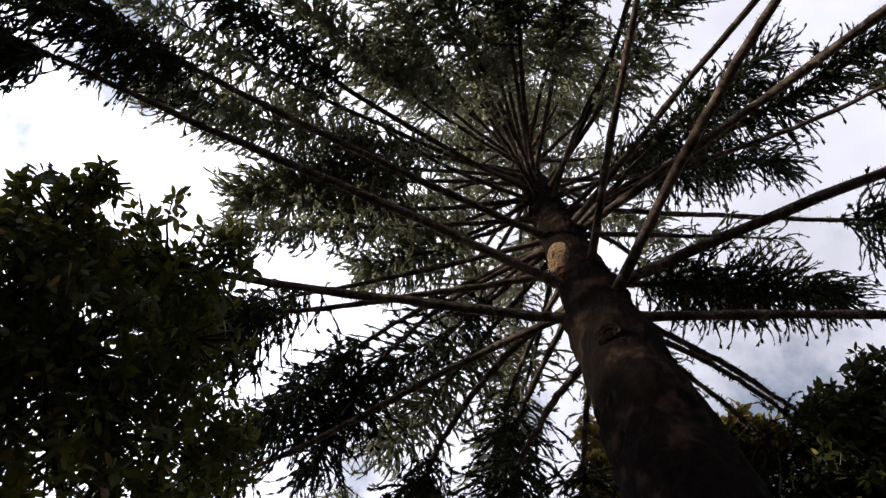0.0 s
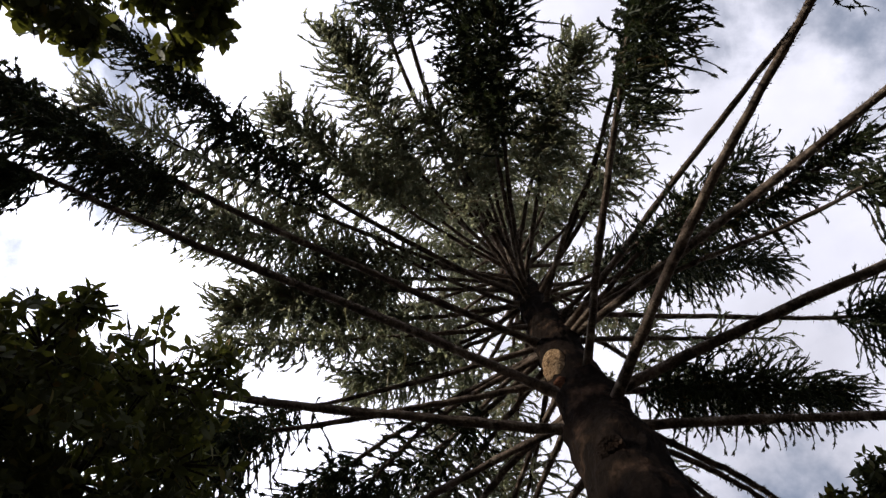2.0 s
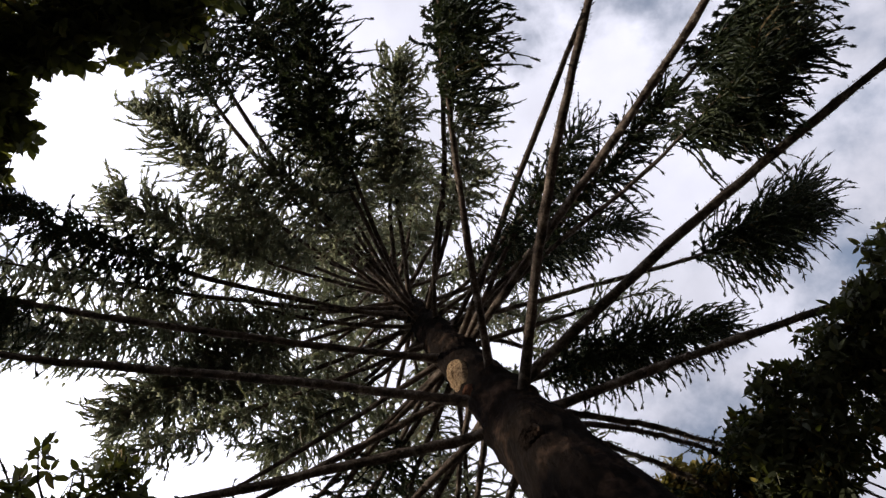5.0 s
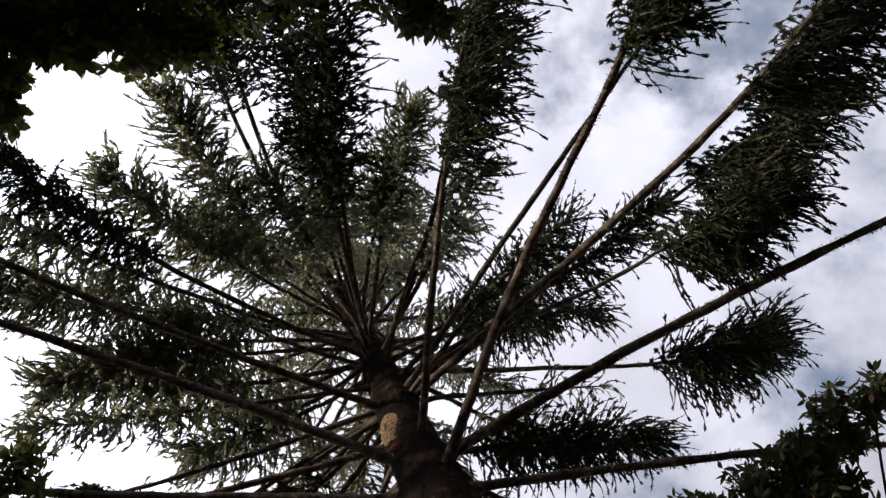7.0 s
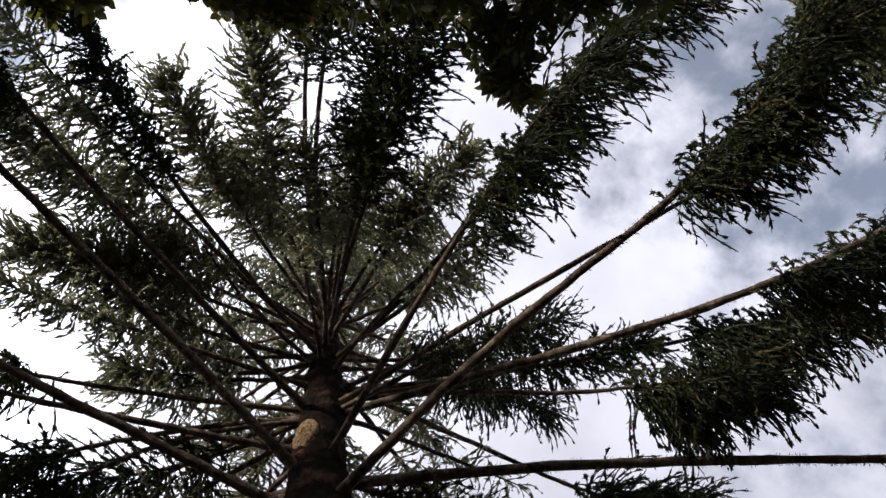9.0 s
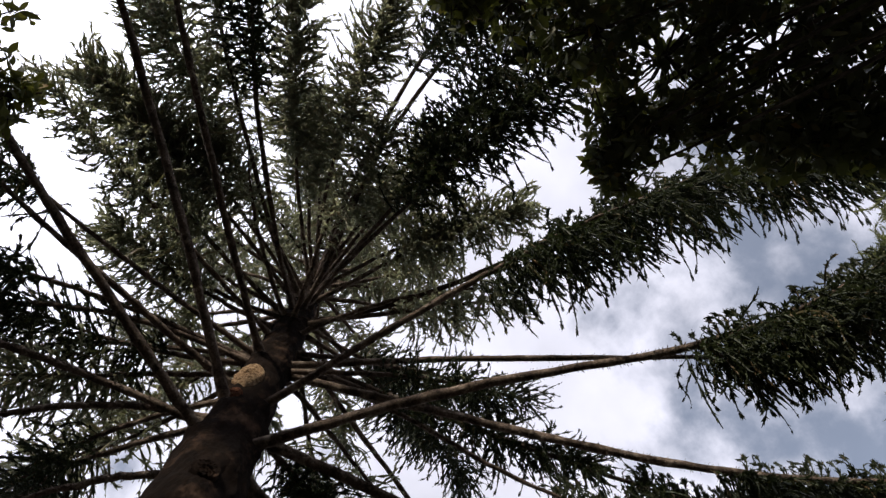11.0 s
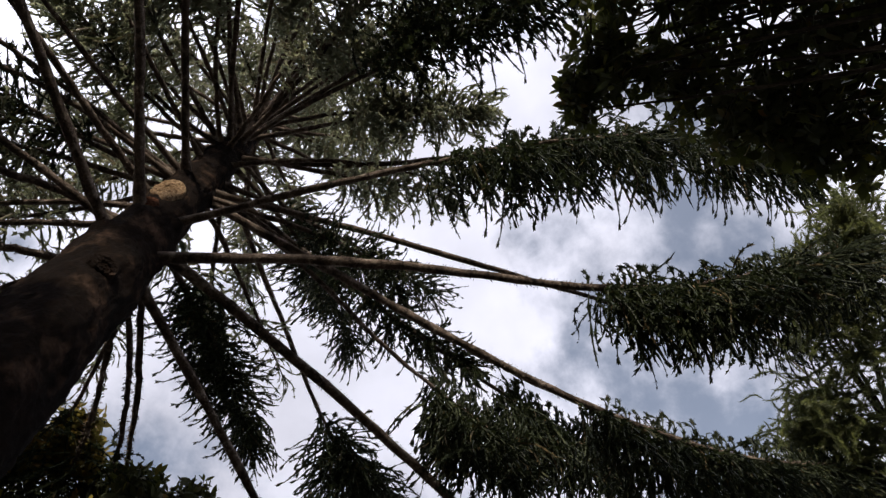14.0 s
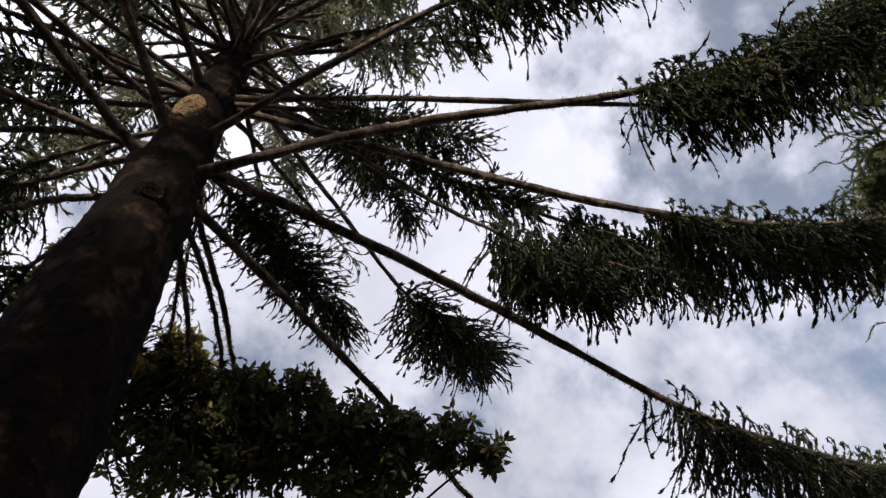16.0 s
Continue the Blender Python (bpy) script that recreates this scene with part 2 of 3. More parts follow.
# ---- bunya pine foliage ----
def branchlet_template(seed, length, droop, hook, leafy_from, leaf, count, core=0.019, n=13, blade=0.40, angle=(0.45, 0.95), knots=0.0, sway=0.13):
    """A hanging whip set round with stiff pointed leaves; it starts along x and bows down towards -z.
    knots: the length of a year's growth, long leaves in its middle and short ones at its ends; 0: even leaves."""
    rng = np.random.default_rng(seed)
    s = np.linspace(0, 1, n)
    pitch = -droop * np.clip(s * 1.5, 0, 1) + hook * np.clip((s - 0.6) / 0.4, 0, 1) ** 1.5
    drift = sway * np.sin(s * rng.uniform(3, 7) + rng.uniform(0, 6.28)) + np.cumsum(rng.normal(0, 0.04, n)) + rng.choice([-1, 1]) * hook * np.clip((s - 0.45) / 0.55, 0, 1) ** 1.5
    pitch = pitch + 0.7 * sway * np.sin(s * rng.uniform(4, 8) + rng.uniform(0, 6.28))
    step = length / (n - 1)
    d = np.stack([np.cos(pitch) * np.cos(drift), np.cos(pitch) * np.sin(drift), np.sin(pitch)], 1)
    pts = np.concatenate([[[0, 0, 0]], np.cumsum(d[:-1] * step, 0)])
    phase = rng.uniform(0, 6.28)

    def swell(u):
        return 0.64 + 0.36 * np.sin(u * length * 2 * np.pi / knots + phase) if knots else np.ones_like(u)

    thick = np.interp(s, [0, leafy_from, leafy_from + 0.10, 0.72, 0.86, 1], [0.007, 0.007, core, core * 0.9, core * 0.65, 0.004])
    keep = slice(None) if knots else slice(None, None, 2 + n // 10)
    v, q = tube(pts[keep], (thick * np.where(s > leafy_from, swell(s), 1))[keep], 4 if n > 9 else 3)
    twig = v, np.concatenate([q[:, :3], q[:, [0, 2, 3]]])
    tan, a, b = frames_along(pts)
    u = leafy_from + (1 - leafy_from) * np.sort(rng.random(count))
    k = u * (n - 1)

    def at(arr):
        i = np.clip(k.astype(int), 0, n - 2)
        w = (k - i)[:, None]
        return arr[i] * (1 - w) + arr[i + 1] * w

    ang = np.arange(count) * 2.39996 + rng.normal(0, 0.3, count)
    radial = np.cos(ang)[:, None] * at(a) + np.sin(ang)[:, None] * at(b)
    spread = rng.uniform(*angle, count) * np.interp(u, [0, 0.75, 1], [1, 1, 0.55])
    dirs = at(tan) * np.cos(spread)[:, None] + radial * np.sin(spread)[:, None]
    side = np.cross(at(tan), radial)
    ln = leaf * swell(u) * rng.uniform(0.75, 1.2, count) * np.interp(u, [0, 0.6, 0.85, 1], [1.1, 1.0, 0.85, 0.7])
    return joined([twig, spikes(at(pts), dirs, side, ln, ln * blade)])


# knotted ropes of leaves, straight ones and hooked ones
NEEDLES = [branchlet_template(11 + i, 0.74 + 0.09 * (i % 4), 0.25 + 0.22 * (i % 5), (0.0, 0.5, 1.1)[i % 3], (0.05, 0.10, 0.16, 0.04)[i % 4], 0.075, 54, 0.022, 10, 0.70, (0.75, 1.35), 0.19 + 0.02 * (i % 3), 0.36) for i in range(10)]
# short upturned tufts on the side away from the curtain
TUFTS = [branchlet_template(31 + i, 0.36 + 0.08 * i, -1.1 - 0.15 * i, (-1.2, -2.2, -3.0)[i], 0.0, 0.070, 60, 0.022, 10, 0.46, (0.6, 1.2), 0.2) for i in range(3)]
NEEDLES_HIGH = [branchlet_template(51 + i, 0.58 + 0.07 * (i % 4), 0.30 + 0.2 * (i % 5), (0.0, 0.7, 1.2)[i % 3], 0.03, 0.092, 27, 0.028, 8, 0.70, (0.65, 1.2), 0.25, 0.4) for i in range(8)]


def unit(v):
    return v / np.linalg.norm(v, axis=-1, keepdims=True)


def branchlet_mats(path, rng, start, count, reach, hang, ahead, side):
    """Poses of the branchlets that clothe the outer part of a limb."""
    n = len(path)
    s = start + (1 - start) * rng.random(count) ** 0.9
    s[: count // 14] = 1 - 0.02 * rng.random(count // 14)
    s[count // 14: count // 14 + 4] = start - 0.035 * rng.random(4)
    k = s * (n - 1)
    i = np.clip(k.astype(int), 0, n - 2)
    w = (k - i)[:, None]
    root = path[i] * (1 - w) + path[i + 1] * w
    tan, a, b = frames_along(path)
    t, sd, up = tan[i], a[i], b[i]
    outer = (s - start) / (1 - start)
    sgn = np.where(rng.random(count) < 0.5 + 0.40 * side, 1.0, -1.0)[:, None]
    fwd = (0.6 * ahead + 1.3 * outer ** 5 + rng.normal(0, 0.30, count))[:, None]
    below = rng.random(count) < 0.33
    curled = rng.random(count) < np.where(sgn[:, 0] * side < 0, 1.0, 0.05)
    across = np.where(below, rng.normal(0, 0.3, count), sgn[:, 0] * rng.uniform(0.75, 1.2, count))[:, None]
    lift = np.where(curled, 0.7, np.where(below, -1.0, -0.1 - 0.65 * hang) + rng.normal(0, 0.32, count))[:, None]
    x = unit(sd * across + t * fwd + np.array([[0, 0, 1.0]]) * lift)
    z = np.array([[0, 0, 1.0]]) + 0.001 * t
    y = unit(np.cross(z, x))
    z = np.cross(x, y)
    size = reach * rng.uniform(0.6, 1.2, count) * (1.0 - 0.22 * outer) * np.clip(0.55 + 3.0 * outer, 0.55, 1)
    size = np.where(curled, rng.uniform(0.55, 1.35, count), size)
    size[count // 14: count // 14 + 4] = reach * rng.uniform(0.6, 1.1, 4)
    m = np.zeros((count, 4, 4))
    wide = np.minimum(size, 1.05)
    m[:, :3, 0], m[:, :3, 1], m[:, :3, 2] = x * size[:, None], y * wide[:, None], z * wide[:, None]
    m[:, :3, 3], m[:, 3, 3] = root, 1
    return m, curled


# ---- bunya pine ----
AX, AY = 1.69, 3.18
HEIGHT = 23.0


def trunk_radius(h):
    return np.interp(h, [0, 0.5, 2, 6.0, 8.0, 9.5, 12.5, 16, 20, HEIGHT], [0.68, 0.55, 0.50, 0.43, 0.39, 0.325, 0.265, 0.19, 0.11, 0.02])


def build_trunk(parent, limb_seats):
    rng = np.random.default_rng(5)
    hs, sides = np.linspace(-0.1, HEIGHT, 420), 96
    ang = np.linspace(0, 2 * np.pi, sides, endpoint=False)
    H, A = np.meshgrid(hs, ang, indexing="ij")
    R = trunk_radius(H) * np.ones_like(A)
    for az, h, r in limb_seats:
        seat = np.pi / 2 - radians(az)
        da = np.angle(np.exp(1j * (A - seat)))
        R += 0.85 * r * np.exp(-(da * trunk_radius(H) / (1.6 * r)) ** 2 - ((H - h + 0.3 * r) / (1.9 * r)) ** 2)
    lumps = np.array([noise.noise(Vector((1.6 * math.cos(a), 1.6 * math.sin(a), 1.5 * h))) + 0.5 * noise.noise(Vector((5 * math.cos(a), 5 * math.sin(a), 5.5 * h)))
                      + 0.32 * noise.noise(Vector((13 * math.cos(a), 13 * math.sin(a), 17 * h))) for h, a in zip(H.ravel(), A.ravel())]).reshape(H.shape)
    R = R * (1 + 0.11 * lumps) + 0.004 * rng.standard_normal(R.shape)
    v = np.stack([R * np.cos(A), R * np.sin(A), H], -1).reshape(-1, 3)
    n = len(hs)
    i, j = np.meshgrid(np.arange(n - 1), np.arange(sides), indexing="ij")
    q = np.stack([i * sides + j, i * sides + (j + 1) % sides, (i + 1) * sides + (j + 1) % sides, (i + 1) * sides + j], -1).reshape(-1, 4)
    return part("trunk", mesh_from("trunk", v, q, M_BARK, True), parent, "thick dark brown trunk with rough lumpy bark, shade and sun flecks painted in")


def limb_path(az, h, length, slope, bend, sag, tail, drop, n=40):
    u = np.linspace(0, 1, n)
    c, s = math.sin(radians(az)), math.cos(radians(az))
    outer = (np.clip(u - 0.5, 0, 1) / 0.5) ** 2
    out, side = u * length, bend * 4 * u * (1 - u) + tail * outer
    z = h + math.tan(radians(slope)) * out - sag * 4 * u * (1 - u) - drop * outer
    return np.stack([c * out + s * side, s * out - c * side, z], 1)


limb_specs = []


def limb(az, h, length, slope, bend, bare, radius=0.05, count=200, reach=1.0, hang=0.15, ahead=0.35, sag=0.06, tail=0.0, drop=0.0, top=False, side=0):
    limb_specs.append((az, h, length, slope, bend, bare, radius, count, reach, hang, ahead, sag, tail, drop, top, side))


limb(-94.6, 8.42, 7.00, 8.8, 0.11, 0.66, radius=0.047, count=290, hang=1.6, reach=1.3, sag=-0.11, tail=-0.22, drop=-0.08)
limb(-81.1, 9.98, 5.25, 1.6, 0.07, 0.74, radius=0.039, count=313, hang=1.6, reach=1.6, sag=0.07, tail=0.00, drop=0.00)
limb(-110.0, 9.04, 9.60, 16.7, -0.01, 0.77, radius=0.049, count=520, hang=0.8, reach=1.3, side=1, sag=-0.21, tail=-0.11, drop=-0.06)
limb(-116.1, 10.92, 9.80, 10.1, 0.20, 0.57, radius=0.045, count=700, reach=1.3, hang=0.8, side=1, sag=0.02, tail=-0.25, drop=-0.01)
limb(-125.7, 13.64, 7.73, -5.5, 0.34, 0.51, radius=0.039, count=540, reach=0.95, hang=1.45, side=0, sag=0.11, tail=0.0, drop=0.0)
limb(-156.9, 16.38, 7.56, -14, 0.39, 0.66, radius=0.044, count=379, hang=0.6)
limb(-160.6, 15.86, 7.40, -16, 0.41, 0.66, radius=0.044, count=379, hang=0.6)
limb(-165.9, 15.00, 6.80, -12, -0.07, 0.48, count=480, radius=0.034, hang=0.5, reach=1.3)
limb(-174.4, 14.14, 6.48, -12, 0.24, 0.42, count=450, radius=0.034, hang=0.5, reach=1.3)
limb(172.1, 13.26, 9.50, -0.1, -0.77, 0.38, radius=0.039, count=620, hang=0.8, reach=1.7, side=-1, sag=0.2, tail=-2.16, drop=-0.25)
limb(169.8, 9.33, 6.16, 12.0, 0.07, 0.52, radius=0.039, count=300, hang=0.8, reach=1.1, side=-1, sag=-0.10, tail=-0.13, drop=0.02)
limb(148.0, 8.46, 8.60, 9.0, 0.35, 0.61, radius=0.048, count=720, hang=0.8, reach=1.3, side=-1, sag=-0.01, tail=1.24, drop=-0.42)
limb(142.0, 11.26, 9.64, 1.1, 0.13, 0.64, radius=0.039, count=150, hang=0.8, reach=0.9, side=-1, sag=0.05, tail=0.34, drop=-0.11)
limb(134.9, 11.09, 10.50, -10.9, -0.05, 0.56, radius=0.052, count=800, hang=0.8, reach=1.55, side=-1, sag=0.29, tail=0.49, drop=-1.19)
limb(125.8, 12.09, 7.15, -11.8, -0.10, 0.74, radius=0.036, count=500, hang=0.9, reach=1.5, side=-0.7, sag=0.14, tail=0.03, drop=0.01)
limb(119.3, 11.62, 5.30, -21.5, 0.26, 0.76, radius=0.033, count=420, hang=0.9, reach=1.4, side=-0.7, sag=0.13, tail=0.45, drop=-0.12)
limb(110.6, 9.14, 11.50, -1.4, 0.33, 0.62, radius=0.055, count=560, hang=0.8, reach=1.5, side=-1, sag=-0.07, tail=1.29, drop=-0.19)
limb(91.2, 12.91, 6.60, -14.9, 0.10, 0.63, radius=0.036, count=470, hang=0.35, reach=1.25, ahead=0.8, sag=0.42, tail=0.19, drop=-1.03)
limb(84.7, 9.38, 3.20, 10, 0.13, 0.22, radius=0.036, count=520, reach=0.85)
limb(87.9, 8.54, 9.00, -2.1, 0.22, 0.70, radius=0.044, count=270, hang=1.45, sag=0.01, tail=0.29, drop=-0.09)
limb(56.6, 9.11, 4.21, 0.4, 0.18, 0.71, radius=0.036, count=94, sag=-0.01, tail=0.22, drop=-0.02)
limb(54.0, 8.42, 3.87, 0.4, 0.33, 0.60, radius=0.029, count=94, sag=0.02, tail=-0.07, drop=0.00)
limb(39.8, 8.73, 3.02, -1.5, 0.24, 0.68, radius=0.025, count=81, sag=-0.05, tail=0.06, drop=0.00)
limb(47.0, 8.40, 3.60, -0.5, 0.26, 0.66, radius=0.028, count=70)
limb(1.6, 8.37, 2.60, -1.1, -0.16, 0.66, radius=0.029, count=81, sag=0.10, tail=-0.05, drop=-0.01)
limb(-25.2, 8.20, 2.66, 0.4, -0.02, 0.71, radius=0.036, count=90, sag=-0.09, tail=-0.10, drop=-0.01)
limb(-32.5, 9.17, 3.83, 2.3, -0.38, 0.77, radius=0.039, count=148, hang=0.8, sag=-0.05, tail=-0.05, drop=0.01)
limb(-58.1, 8.94, 6.47, 2.2, -0.12, 0.74, radius=0.039, count=205, hang=1.45, sag=0.03, tail=-0.39, drop=-0.09)
limb(-18.1, 9.43, 3.22, 4.3, -0.13, 0.55, count=105, hang=0.6, radius=0.034, sag=0.05, tail=0.29, drop=0.02)
limb(-14.0, 10.16, 3.70, 4, -0.25, 0.56, count=70, hang=0.8, radius=0.034)
limb(-87.0, 12.13, 5.03, 3, -0.02, 0.45, count=213, hang=0.9, radius=0.034, top=True)
limb(-76.0, 11.29, 5.47, 3.5, 0.02, 0.69, count=164, hang=0.9, radius=0.034, sag=0.06, tail=-0.00, drop=-0.00)
limb(-54.4, 11.09, 5.53, 3, -0.32, 0.61, count=270, reach=1.25, hang=0.9, radius=0.034)
limb(-44.5, 11.00, 5.28, 3, -0.57, 0.59, count=250, reach=1.2, hang=0.9, radius=0.034)
limb(-104.0, 15.27, 6.82, -6, 0.10, 0.44, count=535, top=True, radius=0.034, reach=1.4)
limb(-89.4, 14.37, 5.18, -4, -0.11, 0.44, count=420, top=True, radius=0.034, reach=1.4)
limb(-65.0, 13.58, 3.26, 0, 0.11, 0.48, count=154, top=True, radius=0.034, reach=1.4)
limb(-145.0, 16.23, 5.47, -20, 0.32, 0.50, count=400, top=True, radius=0.034, reach=1.4)
limb(-127.7, 15.77, 5.28, -13, 0.15, 0.50, count=390, top=True, radius=0.034, reach=1.4)
limb(168.2, 15.72, 4.30, -16, 0.19, 0.48, count=340, top=True, radius=0.034, reach=1.4)
limb(115.1, 13.75, 4.01, 8, -0.17, 0.33, count=340, radius=0.034, reach=0.75)
limb(97.3, 13.16, 4.10, 8, 0.29, 0.40, count=300, radius=0.034, reach=1.0)
limb(-70.2, 12.82, 3.05, 2, 0.09, 0.45, count=130, top=True, radius=0.034, reach=1.4)
limb(-48.2, 11.22, 3.27, 8, 0.06, 0.45, count=130, radius=0.034, reach=1.4)
limb(-35.6, 10.95, 4.36, 6, -0.01, 0.42, count=190, top=True, radius=0.034, reach=1.4)
limb(-167.5, 15.91, 3.90, -4, 0.01, 0.48, count=300, top=True, radius=0.034, reach=1.4)
limb(-128.1, 16.16, 3.69, -4, 0.07, 0.52, count=300, top=True, radius=0.034, reach=1.4)
limb(-88.9, 14.62, 4.89, 0, -0.28, 0.47, count=330, top=True, radius=0.034, reach=1.4)
limb(-11.7, 11.44, 4.30, 6, 0.14, 0.42, count=174, top=True, radius=0.034, reach=1.4)
limb(125.1, 11.83, 4.70, -8, -0.06, 0.42, count=330, radius=0.034, reach=0.9, hang=0.5)
limb(133.7, 10.98, 3.60, 6, 0.20, 0.45, count=220, radius=0.034, reach=0.8)
limb(-34.1, 11.51, 5.30, 12, -0.22, 0.70, count=60, radius=0.034)
limb(-117.0, 14.00, 7.80, -4, 0.20, 0.45, count=360, top=True, radius=0.034, reach=1.2)
# the upper whorls, shorter towards the top
crown_rng = random.Random(8)
for whorl in range(10):
    height = 13.6 + 0.92 * whorl
    for spoke in range(5):
        limb(spoke * 72 + whorl * 31 + crown_rng.uniform(-14, 14), height + crown_rng.uniform(-0.15, 0.15), (22.9 - height) * 0.33 + 0.7 + crown_rng.uniform(-0.3, 0.3),
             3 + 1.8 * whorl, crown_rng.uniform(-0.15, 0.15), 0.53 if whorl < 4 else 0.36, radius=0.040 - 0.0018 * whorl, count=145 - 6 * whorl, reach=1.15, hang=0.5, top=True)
# bare older limbs between the big ones
for spoke in range(9):
    limb(spoke * 40 + crown_rng.uniform(-15, 15), 10.6 + 0.45 * spoke + crown_rng.uniform(-0.2, 0.2), 2.9 + crown_rng.uniform(-0.5, 0.6), 4, crown_rng.uniform(-0.2, 0.2), 0.62,
         radius=0.034, count=40, reach=0.8, hang=0.4, top=True)


pine = thing("bunya_pine", (AX, AY, 0), "tall bunya pine with bare radiating limbs and tufted ends", "tree")
pine_trunk = build_trunk(pine, [(l[0], l[1], l[6] * 1.25) for l in limb_specs])


def knot(az, h, wide, high, label, material):
    """An oval scar with a swollen rim, where a limb was shed."""
    bm = bmesh.new()
    rows, seg = 16, 44
    rng = random.Random(int(h * 100))
    verts = []
    for i in range(rows):
        f = i / (rows - 1)
        lift = 0.055 * (1 - f ** 6) + 0.030 * math.exp(-((f - 0.82) / 0.12) ** 2)
        ring = []
        for j in range(seg):
            a = 2 * math.pi * j / seg
            d = 1 + 0.10 * noise.noise(Vector((2 * math.cos(a), 2 * math.sin(a), h)))
            u, v = wide * f * d * math.cos(a), high * f * d * math.sin(a)
            r = float(trunk_radius(h + v)) - 0.03 * f + lift + rng.uniform(-0.011, 0.011) * (1 - 0.5 * f)
            t = radians(az) + u / 0.34
            ring.append(bm.verts.new((r * math.sin(t), r * math.cos(t), h + v)))
        verts.append(ring)
    for p, q in zip(verts, verts[1:]):
        for j in range(seg):
            bm.faces.new((p[j], p[(j + 1) % seg], q[(j + 1) % seg], q[j]))
    bmesh.ops.remove_doubles(bm, verts=bm.verts, dist=0.0008)
    bmesh.ops.recalc_face_normals(bm, faces=bm.faces)
    me = bpy.data.meshes.new("branch_scar")
    bm.to_mesh(me)
    bm.free()
    me.materials.append(material)
    return part("branch_scar", me, pine_trunk, label)


M_SCAR_RED = bark_material("red_scar_wood", (0.05, 0.022, 0.014), (0.16, 0.07, 0.042), (0.34, 0.20, 0.13), 22.0, (1, 1, 1), 0.03)
knot(-123, 9.98, 0.215, 0.42, "pale tan oval scar with a pitted grainy face", M_SCAR)
knot(-116, 9.30, 0.13, 0.17, "reddish brown rough scar", M_SCAR_RED)
knot(-150, 7.4, 0.12, 0.16, "dark healed knot", M_BARK)


def build_limb(k, spec, loose):
    az, h, length, slope, bend, bare, radius, count, reach, hang, ahead, sag, tail, drop, top, side = spec
    rng = np.random.default_rng(100 + k)
    path = limb_path(az, h, length, slope, bend, sag, tail, drop)
    u = np.linspace(0, 1, len(path))
    wobble = np.cumsum(rng.normal(0, 0.006, (len(path), 3)), 0)
    path = path + wobble * (u * (1 - u) * 4)[:, None]
    rad = radius * (1.18 - 0.30 * u - 0.62 * u ** 3) + radius * 0.9 * np.exp(-(u * length / 0.33) ** 2)
    body = tube(path, rad, 9, rng, 0.10)
    # dead leaf spines that stay on the bare wood
    n = int(190 * length * (0.4 + 0.6 * bare))
    s = 0.04 + rng.random(n) * 0.93
    kk = s * (len(path) - 1)
    i = np.clip(kk.astype(int), 0, len(path) - 2)
    w = (kk - i)[:, None]
    tan, a, b = frames_along(path)
    ang = rng.random(n) * 2 * np.pi
    radial = np.cos(ang)[:, None] * a[i] + np.sin(ang)[:, None] * b[i]
    root = path[i] * (1 - w) + path[i + 1] * w + radial * (np.interp(s, u, rad) * 0.9)[:, None]
    d = unit(radial + tan[i] * rng.normal(0.5, 0.4, n)[:, None])
    ln = rng.uniform(0.018, 0.050, n)
    spines = blades(root, d, unit(np.cross(tan[i], radial)), ln, ln * 0.42)
    ob = part("limb", mesh_from("limb", *joined([body, spines]), M_LIMB, True), pine)
    mats, curled = branchlet_mats(path, rng, bare, count, reach, hang, ahead, side)
    # top limbs take the leaf tone with sunlight painted in
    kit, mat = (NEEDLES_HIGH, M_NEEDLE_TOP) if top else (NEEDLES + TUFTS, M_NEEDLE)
    picks = rng.integers(0, 8 if top else 10, count)
    if (hang > 0.9 or side) and not top:
        picks = np.array([0, 1, 2, 5, 6, 7])[rng.integers(0, 6, count)]
    if not top:
        picks[curled] = 10 + picks[curled] % 3
    if loose:
        for p, m in zip(picks[:loose], mats[:loose]):
            o = part("branchlet", BRANCHLETS[p], ob)
            o.matrix_basis = Matrix(m)
        mats, picks = mats[loose:], picks[loose:]
    if len(mats):
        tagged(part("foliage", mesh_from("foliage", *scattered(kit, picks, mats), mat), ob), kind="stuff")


BRANCHLETS = [mesh_from("branchlet", v, q, M_NEEDLE) for v, q in NEEDLES + TUFTS]


